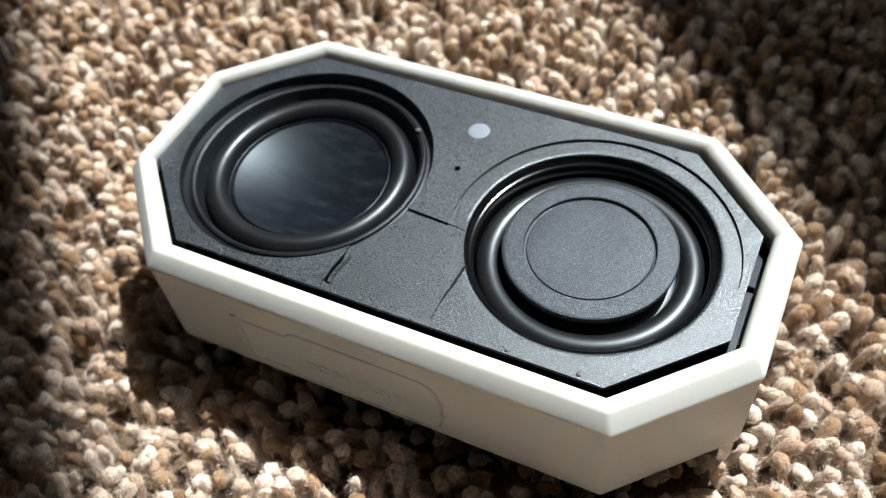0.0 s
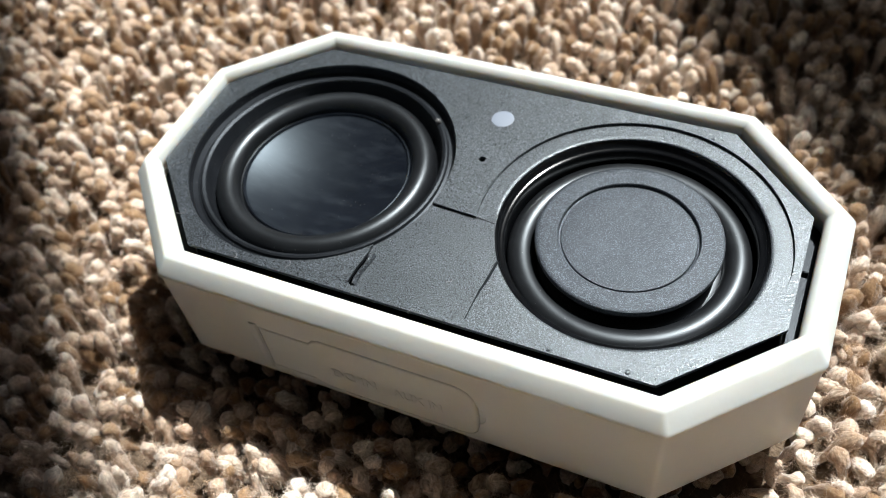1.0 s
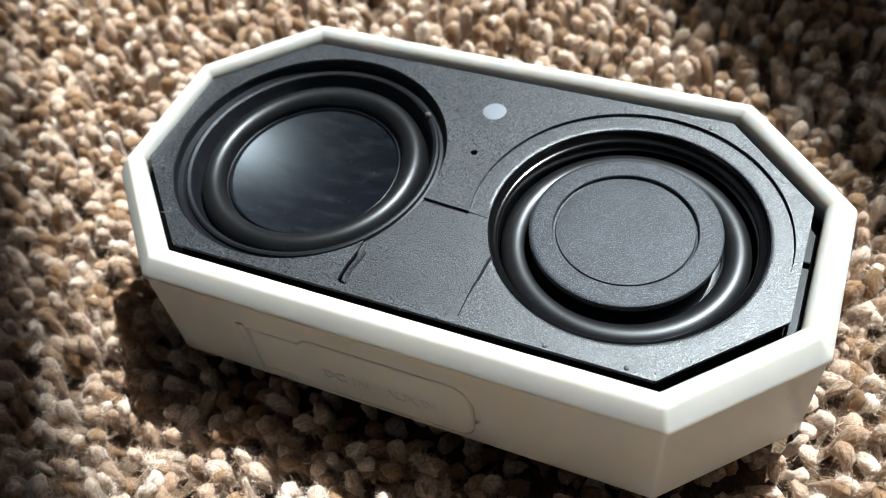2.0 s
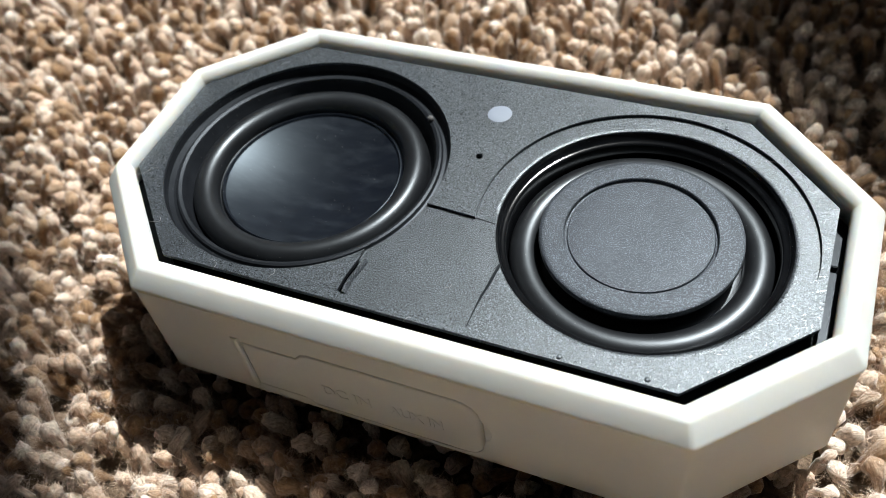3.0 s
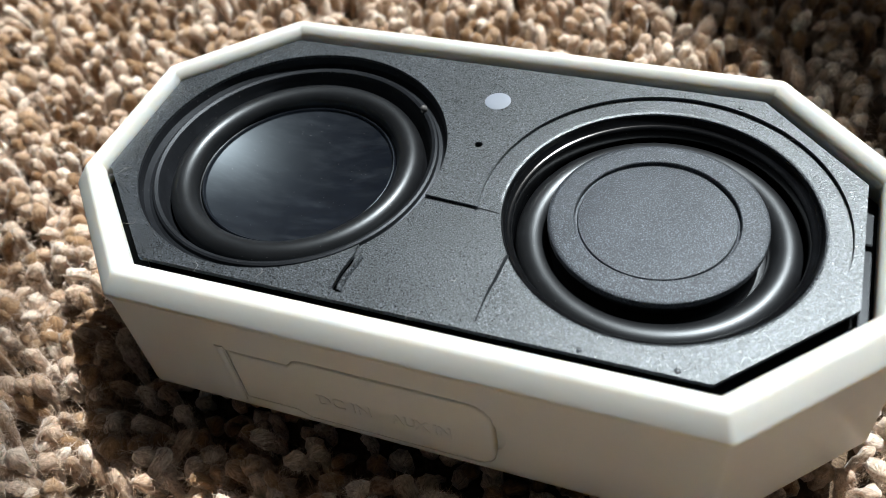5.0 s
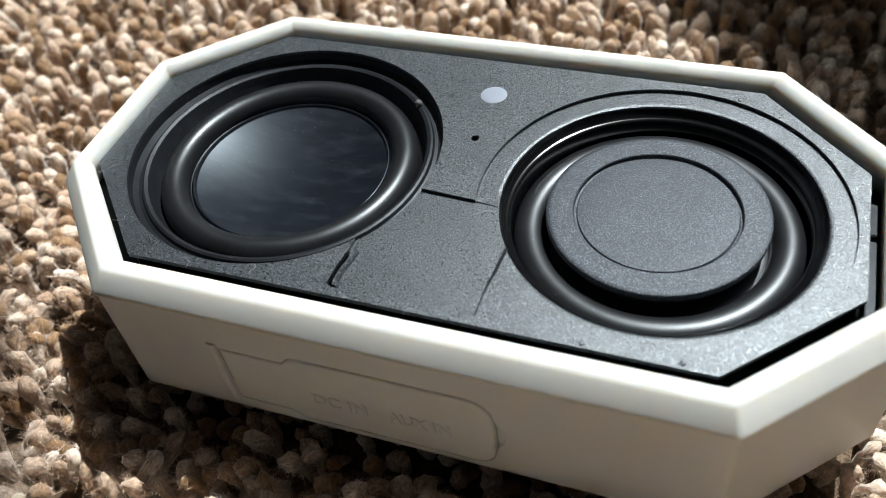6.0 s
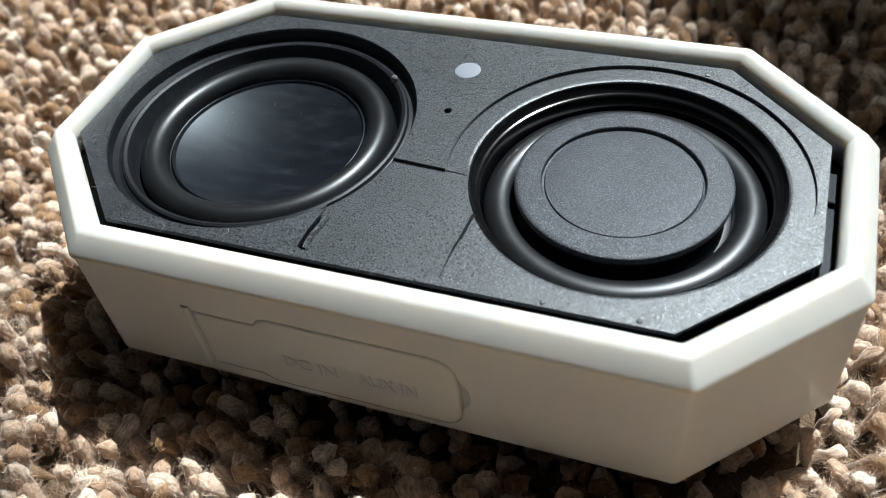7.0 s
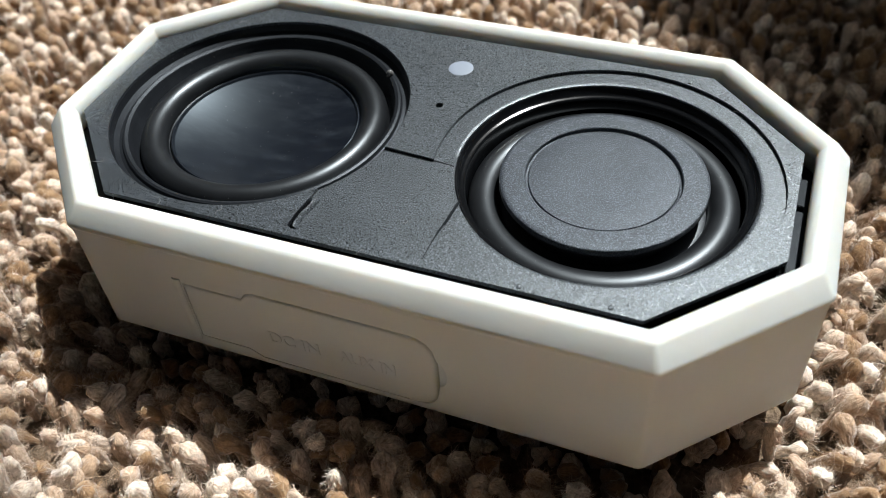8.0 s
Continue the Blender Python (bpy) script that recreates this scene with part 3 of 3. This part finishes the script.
    ln = np.sqrt(rx ** 2 + ry ** 2 + rzz ** 2) + 1e-6
    bulge = bulge * np.minimum(1, ln / 0.8)
    vx, vy, vz = vx + rx / ln * bulge, vy + ry / ln * bulge, vz + rzz / ln * bulge
    # nothing pokes through the speaker
    inside = outside(vx, vy, 4.42) < 0.1
    hit = (inside & (vz > -0.15)).any(axis=(1, 2))
    ok = ~hit | below
    low = inside & (vz > -0.15)
    vz = np.where(low, -0.15 - 0.1 * rng.random(vz.shape), vz)
    vz = np.maximum(vz, -11.0)
    vx, vy, vz, px, py, pz, R, nx, ny, nz, T = (q[ok] for q in (vx, vy, vz, px, py, pz, R, nx, ny, nz, T))
    cp, sp, rad, below = cp[ok], sp[ok], rad[ok], below[ok]
    n = len(vx)
    verts = np.stack([vx, vy, vz], -1).reshape(-1, 3) * MM
    i, j = np.meshgrid(np.arange(rings - 1), np.arange(around), indexing="ij")
    quad = np.stack([i * around + j, i * around + (j + 1) % around, (i + 1) * around + (j + 1) % around, (i + 1) * around + j], -1).reshape(-1, 4)
    faces = (quad[None] + (np.arange(n) * rings * around)[:, None, None]).reshape(-1, 4)
    uv = np.stack([np.stack([j, j + 1, j + 1, j], -1) / around, s[np.stack([i, i, i + 1, i + 1], -1)]], -1).reshape(-1, 4, 2)
    tip = np.arange(around)[None] + ((rings - 1) * around + np.arange(n) * rings * around)[:, None]

    me = bpy.data.meshes.new(name)
    nf, nt = len(faces), n
    loops = np.concatenate([faces.ravel(), tip.ravel()])
    me.vertices.add(len(verts))
    me.vertices.foreach_set("co", verts.ravel().astype(np.float32))
    me.loops.add(len(loops))
    me.loops.foreach_set("vertex_index", loops.astype(np.int32))
    me.polygons.add(nf + nt)
    starts = np.concatenate([np.arange(nf) * 4, nf * 4 + np.arange(nt) * around])
    me.polygons.foreach_set("loop_start", starts.astype(np.int32))
    me.update(calc_edges=True)
    me.polygons.foreach_set("use_smooth", np.ones(nf + nt, dtype=bool))
    lay = me.uv_layers.new(name="yarn")
    shift = rng.uniform(0, 40, (n, 1, 1, 1))
    allu = np.concatenate([(np.broadcast_to(uv[None], (n, *uv.shape)) + shift).reshape(-1, 2), np.zeros((nt * around, 2))])
    lay.data.foreach_set("uv", allu.ravel().astype(np.float32))
    shade = rng.random(n)
    me.attributes.new("shade", "FLOAT", "POINT").data.foreach_set("value", np.repeat(shade, rings * around).astype(np.float32))
    me.materials.append(YARN)
    ob = new(name, me)

    if hairs:
        # the tufts nearest the open side of the speaker carry the most fibres
        mean_x, mean_y = px.mean(1), py.mean(1)
        seen = (mean_x + 162) * 105 + (mean_y - 42) * 94 > 0
        open_side = seen & ((mean_x > -125) & (mean_x < 72) & (mean_y < -16) & (mean_y > -85) | (mean_x > 42) & (mean_y < 45) & (mean_y > -42))
        inner = seen & (mean_y > -80) & (mean_y < 0.34 * mean_x + 108) & (mean_y > -0.98 * mean_x - 132)
        co, quads, tone, base = [], [], [], 0
        # crimped fibres that hug the yarn, and thin loose ones
        for ids, hug, seg in ((open_side, closest, 2), (inner & ~open_side, hairs, 2), (open_side, 32, 4), (inner & ~open_side, 6, 3)):
            loose = hug in (32, 6)
            t_id = np.repeat(np.arange(n)[ids & ~below], hug)
            m = len(t_id)
            along_s = rng.uniform(0.3, 0.995, m)
            ring = np.searchsorted(s, along_s)
            low_w = ((s[ring] - along_s) / (s[ring] - s[ring - 1]))[:, None]
            at = rng.integers(0, around, m)
            nxt, mixr = (at + 1) % around, rng.random((m, 1))
            root = 0
            for r_id, r_w in ((ring, 1 - low_w), (ring - 1, low_w)):
                for a_id, a_w in ((at, mixr), (nxt, 1 - mixr)):
                    root = root + np.stack([vx[t_id, r_id, a_id], vy[t_id, r_id, a_id], vz[t_id, r_id, a_id]], -1) * r_w * a_w
            out = root - np.stack([px[t_id, ring], py[t_id, ring], pz[t_id, ring]], -1)
            out /= np.linalg.norm(out, axis=1, keepdims=True) + 1e-6
            along = np.stack([np.sin(T[t_id, ring]) * cp[t_id, 0], np.sin(T[t_id, ring]) * sp[t_id, 0], np.cos(T[t_id, ring])], -1)
            turn = np.cross(along, out)
            if loose:
                dirn = out * rng.uniform(0.3, 1.0, (m, 1)) + along * rng.uniform(-0.3, 0.8, (m, 1)) + rng.normal(0, 0.5, (m, 3))
                bend, ln, half = rng.normal(0, 1.3, (m, 3)), rng.gamma(3.0, 0.42, (m, 1)).clip(0.5, 3.4), 0.016
            else:
                dirn = along * rng.normal(0.25, 0.6, (m, 1)) + turn * rng.normal(0.2, 0.7, (m, 1)) + out * rng.uniform(0.6, 1.4, (m, 1)) + rng.normal(0, 0.35, (m, 3))
                bend = -out * rng.uniform(0.3, 1.3, (m, 1)) + turn * rng.normal(0.2, 0.5, (m, 1)) + rng.normal(0, 0.35, (m, 3))
                ln, half = rng.uniform(0.9, 2.3, (m, 1)), 0.034 if hug == closest else 0.055
            dirn /= np.linalg.norm(dirn, axis=1, keepdims=True)
            wide = np.cross(dirn, out + rng.normal(0, 0.5, (m, 3)))
            wide /= np.linalg.norm(wide, axis=1, keepdims=True)
            curl = np.cross(dirn, rng.normal(0, 1, (m, 3)))
            pts = []
            for q in range(seg + 1):
                f = q / seg
                c = root + dirn * ln * f + bend * ln * 0.6 * f * f
                c = c + curl * ((0.16 if loose else 0.17) * ln * math.sin(f * 5.5))
                w = half * (1 - 0.55 * f)
                pts += [c - wide * w, c + wide * w]
            pts = np.stack(pts, 1)
            bad = ((outside(pts[..., 0], pts[..., 1], 4.42) < 0.15) & (pts[..., 2] > -0.5)).any(1)
            pts, k = pts[~bad], 2 * (seg + 1)
            m = len(pts)
            strip = np.array([[2 * q, 2 * q + 1, 2 * q + 3, 2 * q + 2] for q in range(seg)])
            quads.append((strip[None] + (np.arange(m) * k)[:, None, None]).reshape(-1, 4) + base)
            co.append(pts.reshape(-1, 3) * MM)
            tone.append(np.repeat(np.clip(shade[t_id[~bad]] + rng.normal(0.03, 0.13, m), 0, 1), k))
            base += m * k
        co, quads, tone = np.concatenate(co), np.concatenate(quads), np.concatenate(tone)
        me = bpy.data.meshes.new("carpet_fibres")
        me.vertices.add(len(co))
        me.vertices.foreach_set("co", co.ravel().astype(np.float32))
        me.loops.add(quads.size)
        me.loops.foreach_set("vertex_index", quads.ravel().astype(np.int32))
        me.polygons.add(len(quads))
        me.polygons.foreach_set("loop_start", (np.arange(len(quads)) * 4).astype(np.int32))
        me.update(calc_edges=True)
        me.attributes.new("shade", "FLOAT", "POINT").data.foreach_set("value", tone.astype(np.float32))
        me.materials.append(FIBRE)
        fuzz = new("carpet_fibres", me)
        tagged(fuzz, "fine loose fibres of the beige carpet pile", "carpet fibres", kind="stuff")
    return ob


tagged(pile("carpet_pile", -190, 112, -98, 142, 3.6, 9, 8, 100, closest=260, core=0.72), "beige and tan twisted cut-pile carpet tufts", "carpet", kind="stuff")
tagged(pile("carpet_pile", -420, 380, -360, 400, 12.5, 8, 6, 0, (-192, 112, -100, 143)), "beige and tan twisted cut-pile carpet tufts", "carpet", kind="stuff")


def lint():
    """A few loose fibres lying on the front plate and the middle panel."""
    rng = random.Random(11)
    bm = bmesh.new()
    spots = ((-52.5, -9.0, 23.4, 4.0), (-47.0, -20.0, 23.4, 2.6), (-33.0, -24.2, 23.4, 3.0), (1.5, -24.6, 23.4, 1.8), (-22.0, -24.4, 23.4, 2.0),
             (12.0, 22.0, 23.4, 1.6), (-45.0, 21.5, 23.4, 2.0), (44.0, 19.5, 23.4, 1.4), (4.0, -18.0, 23.0, 1.2), (52.5, 6.0, 23.4, 1.5))
    for x, y, z, size in spots:
        a, pts = rng.uniform(0, 6.28), []
        for k in range(9):
            pts.append(Vector((x, y, z + 0.05 + 0.12 * math.sin(k * 0.9))))
            a += rng.uniform(-0.7, 0.9)
            x, y = x + size / 8 * math.cos(a), y + size / 8 * math.sin(a)
        rows = []
        for k, p in enumerate(pts):
            d = (pts[min(k + 1, 8)] - pts[max(k - 1, 0)]).normalized()
            side = d.cross(Vector((0, 0, 1))).normalized() * 0.028
            rows.append([bm.verts.new((p + v) * MM) for v in (side, Vector((0, 0, 0.045)), -side)])
        for p, q in zip(rows, rows[1:]):
            for k in range(3):
                bm.faces.new((p[k], p[(k + 1) % 3], q[(k + 1) % 3], q[k]))
    ob = new("lint_fibres", mesh_of("lint_fibres", bm, LINT))
    tagged(ob, "pale loose lint fibres on the black speaker plate", "lint", kind="stuff")


lint()
